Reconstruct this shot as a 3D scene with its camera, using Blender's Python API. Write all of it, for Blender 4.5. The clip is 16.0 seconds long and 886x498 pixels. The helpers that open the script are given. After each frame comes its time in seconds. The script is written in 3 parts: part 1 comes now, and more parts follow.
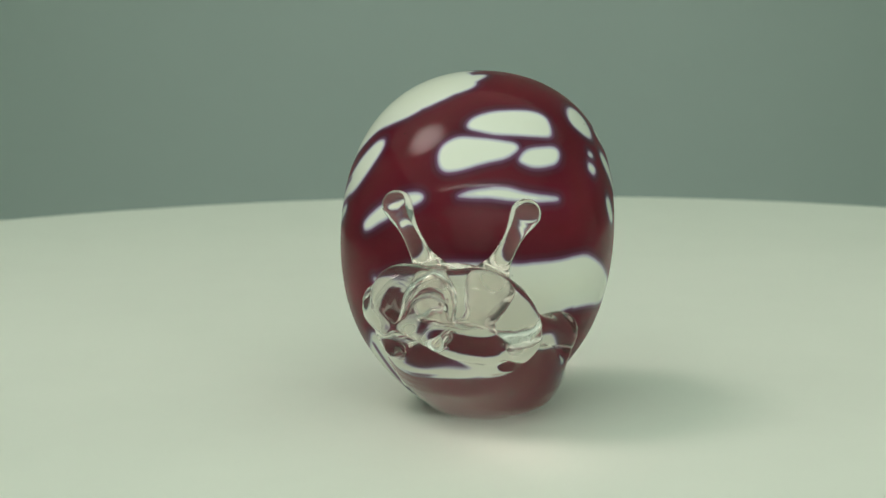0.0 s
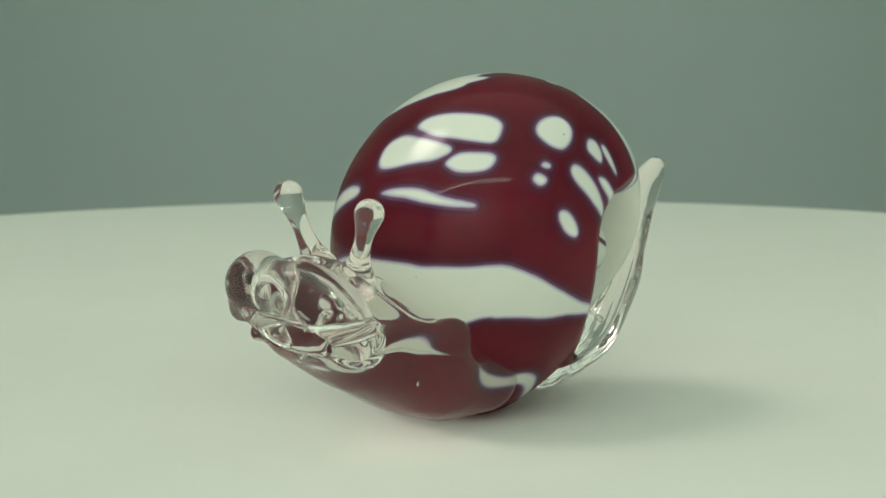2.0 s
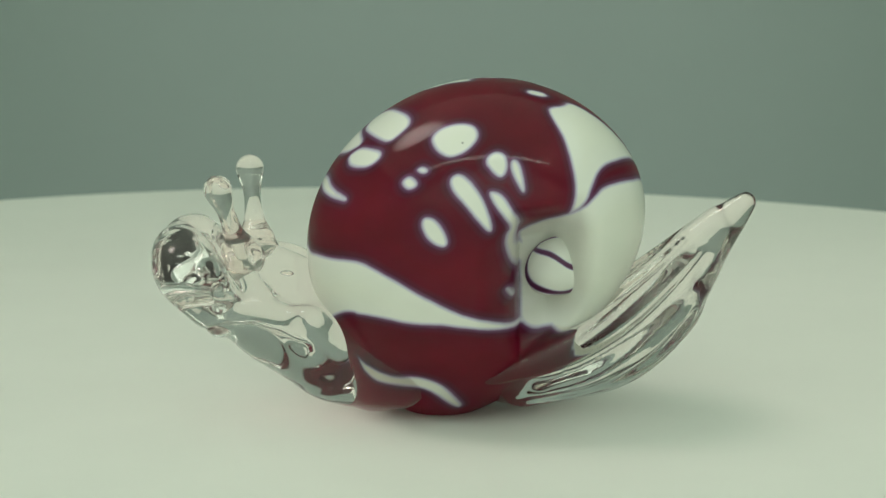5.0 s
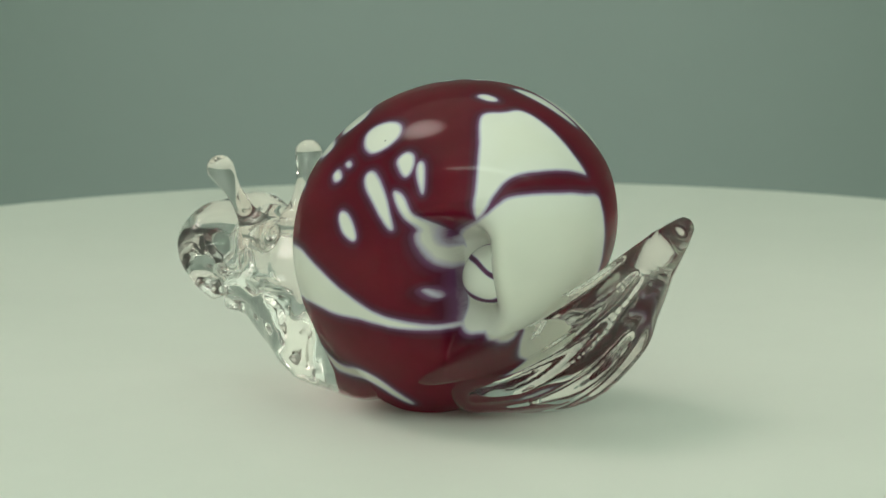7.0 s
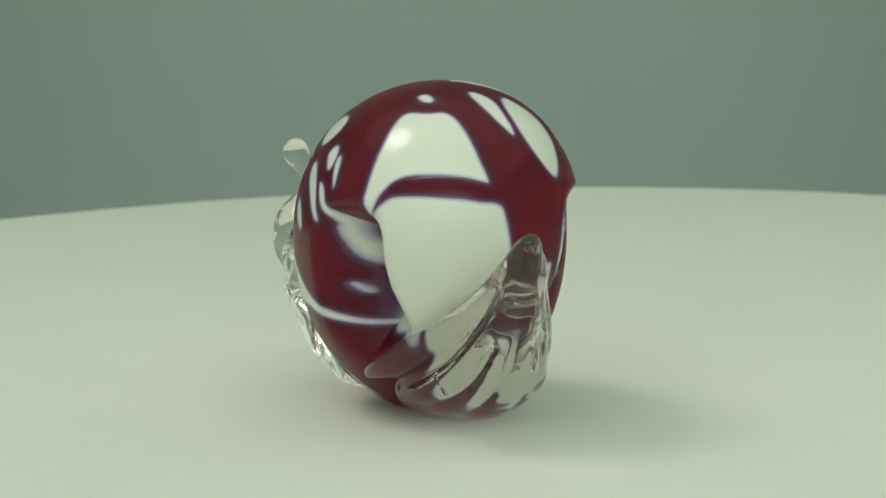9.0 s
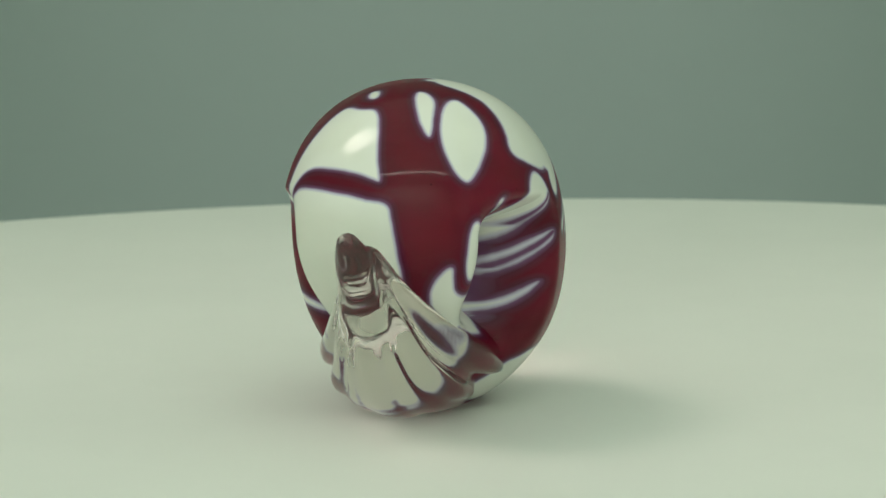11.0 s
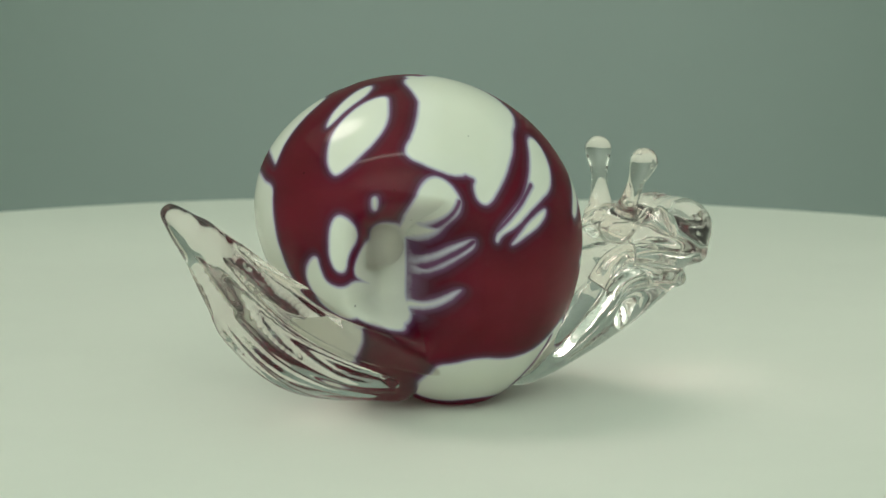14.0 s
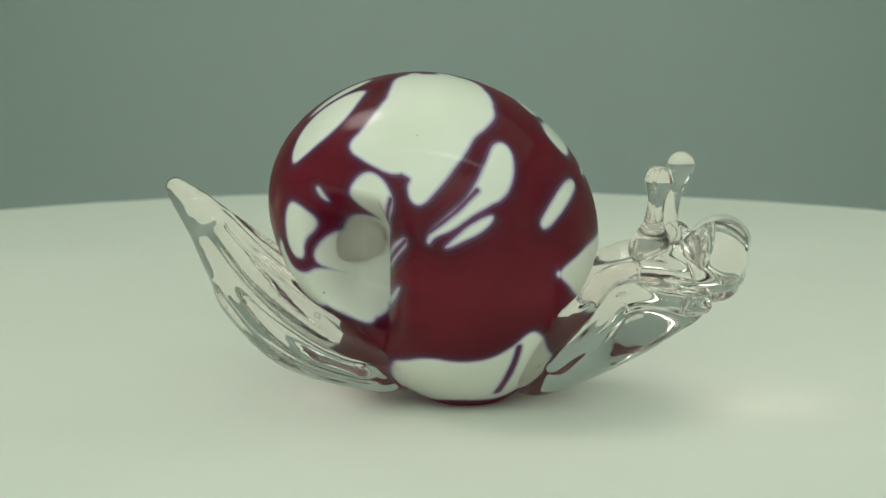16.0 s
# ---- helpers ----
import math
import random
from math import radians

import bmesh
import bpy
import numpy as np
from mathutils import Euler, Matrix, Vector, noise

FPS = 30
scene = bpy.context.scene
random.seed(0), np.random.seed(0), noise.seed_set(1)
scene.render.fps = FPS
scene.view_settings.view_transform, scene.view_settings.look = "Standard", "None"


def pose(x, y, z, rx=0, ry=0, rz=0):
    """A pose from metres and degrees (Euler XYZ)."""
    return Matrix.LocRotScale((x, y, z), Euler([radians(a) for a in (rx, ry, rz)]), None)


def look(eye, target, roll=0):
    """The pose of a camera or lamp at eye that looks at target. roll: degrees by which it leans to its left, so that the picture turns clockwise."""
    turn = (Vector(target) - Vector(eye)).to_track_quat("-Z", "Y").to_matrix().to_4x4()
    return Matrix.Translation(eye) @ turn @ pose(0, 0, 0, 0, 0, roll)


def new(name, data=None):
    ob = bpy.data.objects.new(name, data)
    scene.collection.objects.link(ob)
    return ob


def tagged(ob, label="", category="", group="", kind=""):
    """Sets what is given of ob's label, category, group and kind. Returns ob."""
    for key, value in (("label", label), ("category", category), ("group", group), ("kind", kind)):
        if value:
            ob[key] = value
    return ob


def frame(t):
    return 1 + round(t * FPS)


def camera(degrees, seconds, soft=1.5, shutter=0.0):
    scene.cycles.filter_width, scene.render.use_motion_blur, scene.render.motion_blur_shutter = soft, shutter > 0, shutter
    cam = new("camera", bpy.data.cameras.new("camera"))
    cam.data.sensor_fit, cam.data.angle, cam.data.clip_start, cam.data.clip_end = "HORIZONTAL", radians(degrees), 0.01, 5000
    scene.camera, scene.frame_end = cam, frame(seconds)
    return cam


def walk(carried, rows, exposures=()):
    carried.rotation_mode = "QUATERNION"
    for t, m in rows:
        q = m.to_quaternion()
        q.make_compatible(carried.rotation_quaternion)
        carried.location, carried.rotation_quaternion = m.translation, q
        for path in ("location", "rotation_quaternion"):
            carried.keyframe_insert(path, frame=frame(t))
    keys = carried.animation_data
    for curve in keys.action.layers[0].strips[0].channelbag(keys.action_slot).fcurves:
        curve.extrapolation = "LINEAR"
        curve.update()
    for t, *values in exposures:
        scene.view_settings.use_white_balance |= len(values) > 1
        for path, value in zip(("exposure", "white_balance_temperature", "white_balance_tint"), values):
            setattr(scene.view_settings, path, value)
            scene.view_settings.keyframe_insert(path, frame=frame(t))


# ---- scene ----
cam = camera(18.0, 16.0)
EYE = (0.0, -0.67, 0.1578)
AIM = (-0.00366, 0.98444 - 0.67, 0.1578 - 0.17566)
VIEW = look(EYE, AIM, -0.27)
walk(cam, [(0.0, VIEW), (16.0, VIEW)], [(0.0, 0.24, 6500, 5.0), (16.0, 0.24, 6500, 5.0)])

# ---- light ----
world = bpy.data.worlds.new("world")
world.use_nodes = True
world.node_tree.nodes["Background"].inputs["Color"].default_value = (0.55, 0.66, 0.60, 1)
world.node_tree.nodes["Background"].inputs["Strength"].default_value = 0.05
scene.world = world


def lamp(name, kind, eye, target, power, colour, size, wide=0.0):
    """wide: the second side of a square lamp, or the cone of a spot in degrees."""
    data = bpy.data.lights.new(name, kind)
    data.energy, data.color = power, colour
    if kind == "AREA":
        data.shape, data.size = ("RECTANGLE" if wide else "DISK"), size
        data.size_y = wide or size
    else:
        data.shadow_soft_size, data.spot_size, data.spot_blend = size, radians(wide), 1.0
    ob = new(name, data)
    ob.matrix_basis = look(eye, target)
    return ob


# a broad panel overhead, a soft lamp on the west side that pools on the board, and two added: one turned to the wall
# behind the camera, one that washes the backdrop
lamp("overhead_lamp", "AREA", (0.0, 0.0, 1.30), (0.0, 0.001, 0.0), 9.4, (0.85, 1.0, 0.82), 3.0, 2.6)
# cone kept narrow so the pool's edge imitates vignetted corners on the board
lamp("key_lamp", "SPOT", (-0.50, 0.22, 0.92), (0.03, 0.07, 0.0), 21.5, (1.0, 0.85, 0.80), 0.27, 26.0)
# invented fill: brightens the south wall so the clear glass doesn't go dark
lamp("added_bounce_lamp", "AREA", (0.0, -0.90, 1.20), (0.0, -1.6, 0.55), 14.0, (0.95, 1.0, 0.93), 1.6, 0.5)
# invented spot: its falloff on the paper imitates a lens vignette
lamp("added_backdrop_lamp", "SPOT", (0.0, 0.36, 1.1), (0.0, 1.1, -0.07), 15.5, (1.0, 0.96, 0.95), 0.1, 30.0)

cam.data.dof.use_dof = True
cam.data.dof.focus_distance = 0.655
cam.data.dof.aperture_fstop = 40.0


# ---- materials ----
def material(name):
    m = bpy.data.materials.new(name)
    m.use_nodes = True
    nodes, links = m.node_tree.nodes, m.node_tree.links
    return m, nodes, links, nodes["Principled BSDF"]


def node(nodes, kind, **values):
    n = nodes.new(kind)
    for key, value in values.items():
        n.inputs[key.replace("_", " ")].default_value = value
    return n


def ramp(nodes, stops):
    r = nodes.new("ShaderNodeValToRGB")
    e = r.color_ramp.elements
    while len(e) < len(stops):
        e.new(0.5)
    for el, (at, colour) in zip(e, stops):
        el.position, el.color = at, (*colour, 1)
    return r


def matte(name, dark, light, scale, rough, bump=0.1, fine=40.0):
    m, nodes, links, b = material(name)
    co = nodes.new("ShaderNodeTexCoord")
    n1 = node(nodes, "ShaderNodeTexNoise", Scale=scale, Detail=5.0, Roughness=0.6)
    n2 = node(nodes, "ShaderNodeTexNoise", Scale=scale * fine, Detail=3.0)
    links.new(co.outputs["Object"], n1.inputs["Vector"])
    links.new(co.outputs["Object"], n2.inputs["Vector"])
    r = ramp(nodes, [(0.3, dark), (0.7, light)])
    links.new(n1.outputs["Fac"], r.inputs["Fac"])
    links.new(r.outputs["Color"], b.inputs["Base Color"])
    bp = node(nodes, "ShaderNodeBump", Strength=bump, Distance=0.0004)
    links.new(n2.outputs["Fac"], bp.inputs["Height"])
    links.new(bp.outputs["Normal"], b.inputs["Normal"])
    b.inputs["Roughness"].default_value = rough
    return m


def shell_glass():
    m, nodes, links, b = material("swirled_glass")
    at = nodes.new("ShaderNodeAttribute")
    at.attribute_name = "swirl"
    co = nodes.new("ShaderNodeTexCoord")
    # drawn-out streaks soften the edge of each patch of enamel
    n1 = node(nodes, "ShaderNodeTexNoise", Scale=140.0, Detail=3.0)
    links.new(co.outputs["Object"], n1.inputs["Vector"])
    ad = nodes.new("ShaderNodeMath")
    ad.operation = "MULTIPLY_ADD"
    ad.inputs[1].default_value = 0.05
    links.new(n1.outputs["Fac"], ad.inputs[0])
    links.new(at.outputs["Fac"], ad.inputs[2])
    r = ramp(nodes, [(0.0, (0.80, 0.82, 0.72)), (0.460, (0.81, 0.83, 0.76)), (0.503, (0.56, 0.55, 0.68)),
                     (0.540, (0.17, 0.07, 0.18)), (0.60, (0.105, 0.010, 0.036)), (0.70, (0.150, 0.0030, 0.018)), (1.0, (0.170, 0.0030, 0.016))])
    links.new(ad.outputs[0], r.inputs["Fac"])
    # slow changes in the depth of the red
    n2 = node(nodes, "ShaderNodeTexNoise", Scale=38.0, Detail=4.0)
    drawn = node(nodes, "ShaderNodeMapping", Scale=(0.45, 1.0, 1.6))
    links.new(co.outputs["Object"], drawn.inputs["Vector"])
    links.new(drawn.outputs["Vector"], n2.inputs["Vector"])
    mr = node(nodes, "ShaderNodeMapRange", From_Min=0.3, From_Max=0.7, To_Min=-0.36, To_Max=0.24)
    links.new(n2.outputs["Fac"], mr.inputs["Value"])
    hs = nodes.new("ShaderNodeHueSaturation")
    red = node(nodes, "ShaderNodeMapRange", From_Min=0.45, From_Max=0.60, To_Min=0.12, To_Max=1.0)
    links.new(at.outputs["Fac"], red.inputs["Value"])
    vary = nodes.new("ShaderNodeMath")
    vary.operation = "MULTIPLY_ADD"
    vary.inputs[2].default_value = 1.0
    links.new(mr.outputs["Result"], vary.inputs[0])
    links.new(red.outputs["Result"], vary.inputs[1])
    links.new(vary.outputs[0], hs.inputs["Value"])
    links.new(r.outputs["Color"], hs.inputs["Color"])
    # a few specks caught in the glass
    vo = node(nodes, "ShaderNodeTexVoronoi", Scale=95.0)
    links.new(co.outputs["Object"], vo.inputs["Vector"])
    sp = node(nodes, "ShaderNodeMapRange", From_Min=0.018, From_Max=0.035, To_Min=0.45, To_Max=1.0)
    links.new(vo.outputs["Distance"], sp.inputs["Value"])
    mx = nodes.new("ShaderNodeVectorMath")
    mx.operation = "SCALE"
    links.new(hs.outputs["Color"], mx.inputs[0])
    links.new(sp.outputs["Result"], mx.inputs["Scale"])
    links.new(mx.outputs[0], b.inputs["Base Color"])
    b.inputs["Roughness"].default_value = 0.4
    b.inputs["Specular IOR Level"].default_value = 0.05
    b.inputs["IOR"].default_value = 1.5
    bare = nodes.new("ShaderNodeAttribute")
    bare.attribute_name = "bare"
    gloss = node(nodes, "ShaderNodeMapRange", To_Max=0.8)
    links.new(bare.outputs["Fac"], gloss.inputs["Value"])
    links.new(gloss.outputs["Result"], b.inputs["Coat Weight"])
    b.inputs["Coat Roughness"].default_value = 0.085
    b.inputs["Coat IOR"].default_value = 1.5
    # some of the light goes through the coloured glass
    tl = nodes.new("ShaderNodeBsdfTranslucent")
    gm = node(nodes, "ShaderNodeGamma", Gamma=0.48)
    links.new(mx.outputs[0], gm.inputs["Color"])
    links.new(gm.outputs["Color"], tl.inputs["Color"])
    mix = node(nodes, "ShaderNodeMixShader", Fac=0.3)
    thin = node(nodes, "ShaderNodeMapRange", From_Min=0.45, From_Max=0.60, To_Min=0.10, To_Max=0.48)
    links.new(at.outputs["Fac"], thin.inputs["Value"])
    links.new(thin.outputs["Result"], mix.inputs["Fac"])
    links.new(b.outputs[0], mix.inputs[1])
    links.new(tl.outputs[0], mix.inputs[2])
    links.new(mix.outputs[0], nodes["Material Output"].inputs["Surface"])
    return m


def clear_glass(name, tint):
    m, nodes, links, b = material(name)
    b.inputs["Base Color"].default_value = (*tint, 1)
    b.inputs["Roughness"].default_value = 0.0
    b.inputs["IOR"].default_value = 1.40
    # the small diffuse remainder puts a lens-haze veil into the glass
    b.inputs["Transmission Weight"].default_value = 0.985
    co = nodes.new("ShaderNodeTexCoord")
    n1 = node(nodes, "ShaderNodeTexNoise", Scale=70.0, Detail=1.0)
    links.new(co.outputs["Object"], n1.inputs["Vector"])
    bp = node(nodes, "ShaderNodeBump", Strength=0.08, Distance=0.001)
    links.new(n1.outputs["Fac"], bp.inputs["Height"])
    links.new(bp.outputs["Normal"], b.inputs["Normal"])
    return m


BOARD = matte("white_board", (0.70, 0.71, 0.66), (0.76, 0.765, 0.715), 6.0, 0.55, 0.05)
BACKDROP = matte("grey_paper", (0.285, 0.335, 0.318), (0.305, 0.355, 0.338), 2.0, 0.9)
WALL = matte("room_paint", (0.78, 0.80, 0.77), (0.82, 0.84, 0.81), 1.5, 0.9)
SHELL = shell_glass()
CLEAR = clear_glass("clear_glass", (1.0, 0.955, 0.93))


# ---- structure ----
def mesh_object(name, bm, mat, parent=None, smooth=False, label=""):
    me = bpy.data.meshes.new(name)
    bm.to_mesh(me)
    bm.free()
    me.materials.append(mat)
    if smooth:
        me.polygons.foreach_set("use_smooth", [True] * len(me.polygons))
    ob = new(name, me)
    ob.parent = parent
    if label:
        tagged(ob, label)
    return ob


def slab(name, lo, hi, mat, label, category):
    bm = bmesh.new()
    bmesh.ops.create_cube(bm, size=1.0)
    for v in bm.verts:
        v.co = [l + (c + 0.5) * (h - l) for l, h, c in zip(lo, hi, v.co)]
    return tagged(mesh_object(name, bm, mat), label, category, kind="structure")


slab("floor", (-1.6, -1.6, -0.30), (1.6, 1.6, -0.25), WALL, "plain pale floor under the turntable", "floor")
slab("wall_north", (-1.6, 1.1, -0.25), (1.6, 1.2, 1.9), BACKDROP, "plain grey-green paper backdrop wall", "wall")
slab("wall_south", (-1.6, -1.7, -0.25), (1.6, -1.6, 1.9), WALL, "plain pale painted wall", "wall")
slab("wall_west", (-1.7, -1.6, -0.25), (-1.6, 1.1, 1.9), WALL, "plain pale painted wall", "wall")
slab("wall_east", (1.6, -1.6, -0.25), (1.7, 1.1, 1.9), WALL, "plain pale painted wall", "wall")
slab("ceiling", (-1.6, -1.6, 1.9), (1.6, 1.1, 2.0), WALL, "plain pale painted ceiling overhead", "ceiling")


# ---- the turntable: a hand-cut round board on a drum ----
def rim_radius(a):
    return (0.33 - 0.0063 * math.cos(a) - 0.0021 * math.sin(a) + 0.0099 * math.cos(2 * a) + 0.0137 * math.sin(2 * a)
            + 0.0004 * math.cos(3 * a) - 0.0042 * math.sin(3 * a))


def disc(name, radius, top, bottom, edge, mat, parent):
    bm = bmesh.new()
    rings = []
    n = 240
    for dr, z in ((-edge, bottom), (0, bottom + edge), (0, top - edge), (-0.3 * edge, top - 0.3 * edge), (-edge, top), (-0.05, top)):
        ring = []
        for i in range(n):
            a = 2 * math.pi * i / n
            r = radius(a) + dr
            ring.append(bm.verts.new((r * math.cos(a), r * math.sin(a), z)))
        rings.append(ring)
    for lo, hi in zip(rings, rings[1:]):
        for i in range(n):
            bm.faces.new((lo[i], lo[(i + 1) % n], hi[(i + 1) % n], hi[i]))
    bm.faces.new(rings[-1])
    bm.faces.new(list(reversed(rings[0])))
    return mesh_object(name, bm, mat, parent)


turntable = tagged(new("turntable"), "round white hand-cut board turning on a pale drum", "turntable")
turntable.matrix_basis = pose(0, 0, 0)
disc("board", rim_radius, 0.0, -0.006, 0.001, BOARD, turntable)
disc("drum", lambda a: 0.12, -0.006, -0.25, 0.004, WALL, turntable)


# ---- the glass snail; its own space has the tail at +y and the head at -y ----
def turn(x, y, z):
    return np.array(Euler((radians(x), radians(y), radians(z))).to_matrix())


SHELL_CENTRE = np.array((-0.00027, 0.00017, 0.04315))
SHELL_AXES = np.array((0.03669, 0.04448, 0.03599))
SHELL_TURN = turn(37.22, 2.36, -1.0)


def direction(lon, lat):
    lon, lat = radians(lon), radians(lat)
    return np.array((math.sin(lat), math.cos(lat) * math.cos(lon), math.cos(lat) * math.sin(lon)))


def smooth_rows(rows, steps=4):
    """More rows on a smooth curve through the given ones."""
    r = np.array(rows, np.float32)
    r = np.concatenate((2 * r[:1] - r[1:2], r, 2 * r[-1:] - r[-2:-1]))
    out = []
    for k in range(1, len(r) - 2):
        for s in np.arange(steps) / steps:
            out.append(0.5 * (2 * r[k] + (r[k + 1] - r[k - 1]) * s + (2 * r[k - 1] - 5 * r[k] + 4 * r[k + 1] - r[k + 2]) * s * s
                              + (3 * r[k] - r[k - 1] - 3 * r[k + 1] + r[k + 2]) * s ** 3))
    return np.array(out + [r[-2]], np.float32)


class Swirls:
    """Patches of white enamel on a red ball, outlined by (longitude, latitude) in degrees; lines of red cut through them."""

    def __init__(self, places):
        self.places, self.depth = places, np.full(len(places), 40.0)

    def patch(self, outline):
        ring = np.array([direction(*p) for p in outline])
        for _ in range(2):
            after = np.roll(ring, -1, 0)
            ring = np.stack((0.75 * ring + 0.25 * after, 0.25 * ring + 0.75 * after), 1).reshape(-1, 3)
        mid = ring.mean(0)
        mid /= np.linalg.norm(mid)
        east = np.cross((0.3, 0.5, 0.8), mid)
        east /= np.linalg.norm(east)
        north = np.cross(mid, east)

        def flat(p):
            p = p / np.linalg.norm(p, axis=1)[:, None]
            away = np.degrees(np.arccos(np.clip(p @ mid, -1, 1)))
            e, n = p @ east, p @ north
            size = np.maximum(np.hypot(e, n), 1e-9)
            return np.stack((e / size * away, n / size * away), 1)

        ring, every = flat(ring), flat(self.places)
        reach = np.abs(ring).max() + 14
        near = np.hypot(*every.T) < 1.5 * reach
        at = every[near]
        gap, inside = np.full(len(at), 1e9), np.zeros(len(at), bool)
        for a, b in zip(ring, np.roll(ring, -1, 0)):
            ab = b - a
            s = np.clip((at - a) @ ab / max(ab @ ab, 1e-9), 0, 1)
            gap = np.minimum(gap, np.hypot(*(at - a - s[:, None] * ab).T))
            if a[1] != b[1]:
                inside ^= ((a[1] > at[:, 1]) != (b[1] > at[:, 1])) & (at[:, 0] < (b[0] - a[0]) * (at[:, 1] - a[1]) / (b[1] - a[1]) + a[0])
        out = np.full(len(every), 40.0)
        out[near] = np.where(inside, -gap, gap)
        return out

    def white(self, *outline):
        self.depth = np.minimum(self.depth, self.patch(outline))

    def hollow(self):
        """The inner whorl, seen behind the lip on each flank, is white."""
        along, behind = crease(self.places)
        end = np.where(self.places[:, 0] > 0, 0.46, 0.30)
        across, down = np.abs(behind - end / 2) - end / 2 + 0.13, np.abs(along - 0.37) - 0.33 + 0.13
        strip = np.hypot(np.maximum(across, 0), np.maximum(down, 0)) + np.minimum(np.maximum(across, down), 0) - 0.13
        strip = np.maximum(strip, 0.012 - behind)
        self.depth = np.minimum(self.depth, strip * 57)

    def line(self, *stops):
        rows = [(*direction(lon, lat), r) for lon, lat, r in stops]
        for p, q in zip(smooth_rows(rows), smooth_rows(rows)[1:]):
            a, b, r0, r1 = p[:3] / np.linalg.norm(p[:3]), q[:3] / np.linalg.norm(q[:3]), p[3], q[3]
            ab = b - a
            s = np.clip((self.places - a) @ ab / max(ab @ ab, 1e-9), 0, 1)
            gap = np.degrees(np.linalg.norm(self.places - (a + s[:, None] * ab), axis=1))
            self.depth = np.maximum(self.depth, r0 + (r1 - r0) * s - gap + 0.4)


def paint(swirls):
    white, line = swirls.white, swirls.line
    white((94.0, -1.7), (90.0, -1.2), (86.4, 3.7), (83.2, 13.5), (79.6, 21.7), (80.0, 27.1), (84.8, 29.4), (89.2, 30.0), (92.0, 25.6), (94.0, 18.9), (95.6, 9.6), (95.2, 3.5))
    white((108.0, -9.9), (103.2, -10.7), (99.6, -8.9), (96.8, -4.0), (97.2, 3.7), (97.2, 10.7), (96.8, 16.6), (98.4, 18.6), (100.8, 17.6), (104.0, 14.3), (106.0, 7.6), (108.4, 1.7), (110.0, -3.7), (110.0, -7.6))
    white((104.0, 18.1), (100.4, 19.4), (97.6, 22.0), (95.2, 27.1), (92.8, 31.8), (94.4, 34.1), (98.4, 34.3), (101.6, 32.5), (104.4, 27.4), (105.2, 22.5))
    white((118.0, -2.7), (115.6, 2.7), (114.0, 10.2), (113.6, 16.6), (114.4, 22.0), (114.0, 28.9), (113.6, 35.9), (115.2, 35.4), (117.2, 27.9), (118.0, 20.2), (117.6, 11.4), (118.0, 3.7))
    white((74.0, 37.7), (70.4, 35.1), (64.0, 34.3), (58.4, 35.6), (54.8, 38.4), (53.6, 42.6), (56.8, 46.4), (61.6, 48.7), (67.2, 49.0), (72.0, 45.9), (74.0, 41.5))
    white((84.0, 47.7), (80.4, 47.7), (78.4, 50.8), (81.2, 51.3), (83.6, 49.5))
    white((93.2, 48.7), (89.6, 48.0), (86.8, 49.2), (85.6, 53.4), (89.2, 54.1), (93.2, 52.6))
    white((100.8, 66.2), (95.2, 64.9), (90.0, 67.0), (87.2, 71.6), (89.6, 76.8), (96.4, 79.3), (107.2, 78.6), (109.2, 73.9), (105.2, 69.8))
    white((70.0, 58.0), (67.2, 55.7), (62.4, 55.7), (55.2, 59.8), (45.2, 65.7), (30.8, 71.9), (16.4, 76.0), (22.8, 77.3), (43.6, 74.4), (60.0, 67.8), (68.0, 62.4))
    white((49.2, 52.6), (47.6, 49.5), (44.0, 47.7), (38.8, 48.7), (35.2, 52.6), (34.4, 56.2), (37.2, 58.0), (44.0, 55.9))
    white((34.4, 52.6), (34.4, 50.0), (30.4, 50.3), (23.2, 55.2), (16.0, 59.3), (18.0, 60.0), (27.2, 57.0))
    white((42.0, 63.6), (38.0, 62.6), (30.4, 63.1), (16.0, 66.2), (-1.2, 68.0), (-18.0, 73.2), (-37.2, 72.6), (-41.6, 66.7), (-50.4, 63.6), (-64.8, 68.3), (-60.4, 71.9), (-44.0, 75.7), (-20.4, 76.8), (-4.0, 74.7), (-1.2, 72.6), (11.6, 70.8), (32.8, 67.8))
    white((-81.2, 70.1), (-78.8, 69.3), (-80.4, 66.7), (-83.6, 64.2), (-84.8, 65.2), (-83.6, 68.0))
    white((142.0, -8.1), (139.2, 23.3), (139.2, 37.7), (138.0, 48.2), (140.4, 55.4), (148.4, 62.4), (164.8, 69.0), (-166.0, 72.4), (-133.6, 71.1), (-110.0, 65.2), (-102.0, 60.6), (-103.2, 58.5), (-111.2, 61.8), (-129.6, 64.9), (-150.0, 65.2), (-167.6, 62.6), (177.6, 58.5), (168.8, 53.4), (165.6, 46.7), (164.8, 38.7), (167.6, 30.5), (164.4, 16.1), (158.8, -4.5))
    white((139.6, 44.6), (139.6, 49.2), (146.0, 58.2), (162.0, 65.7), (-168.4, 70.6), (-137.2, 71.1), (-113.6, 67.2), (-99.6, 60.6), (-93.6, 54.1), (-84.8, 48.7), (-82.4, 47.7), (-83.6, 44.4), (-90.8, 49.2), (-101.6, 57.2), (-116.0, 63.1), (-141.2, 65.7), (-166.8, 61.3), (175.6, 54.9), (165.2, 42.0))
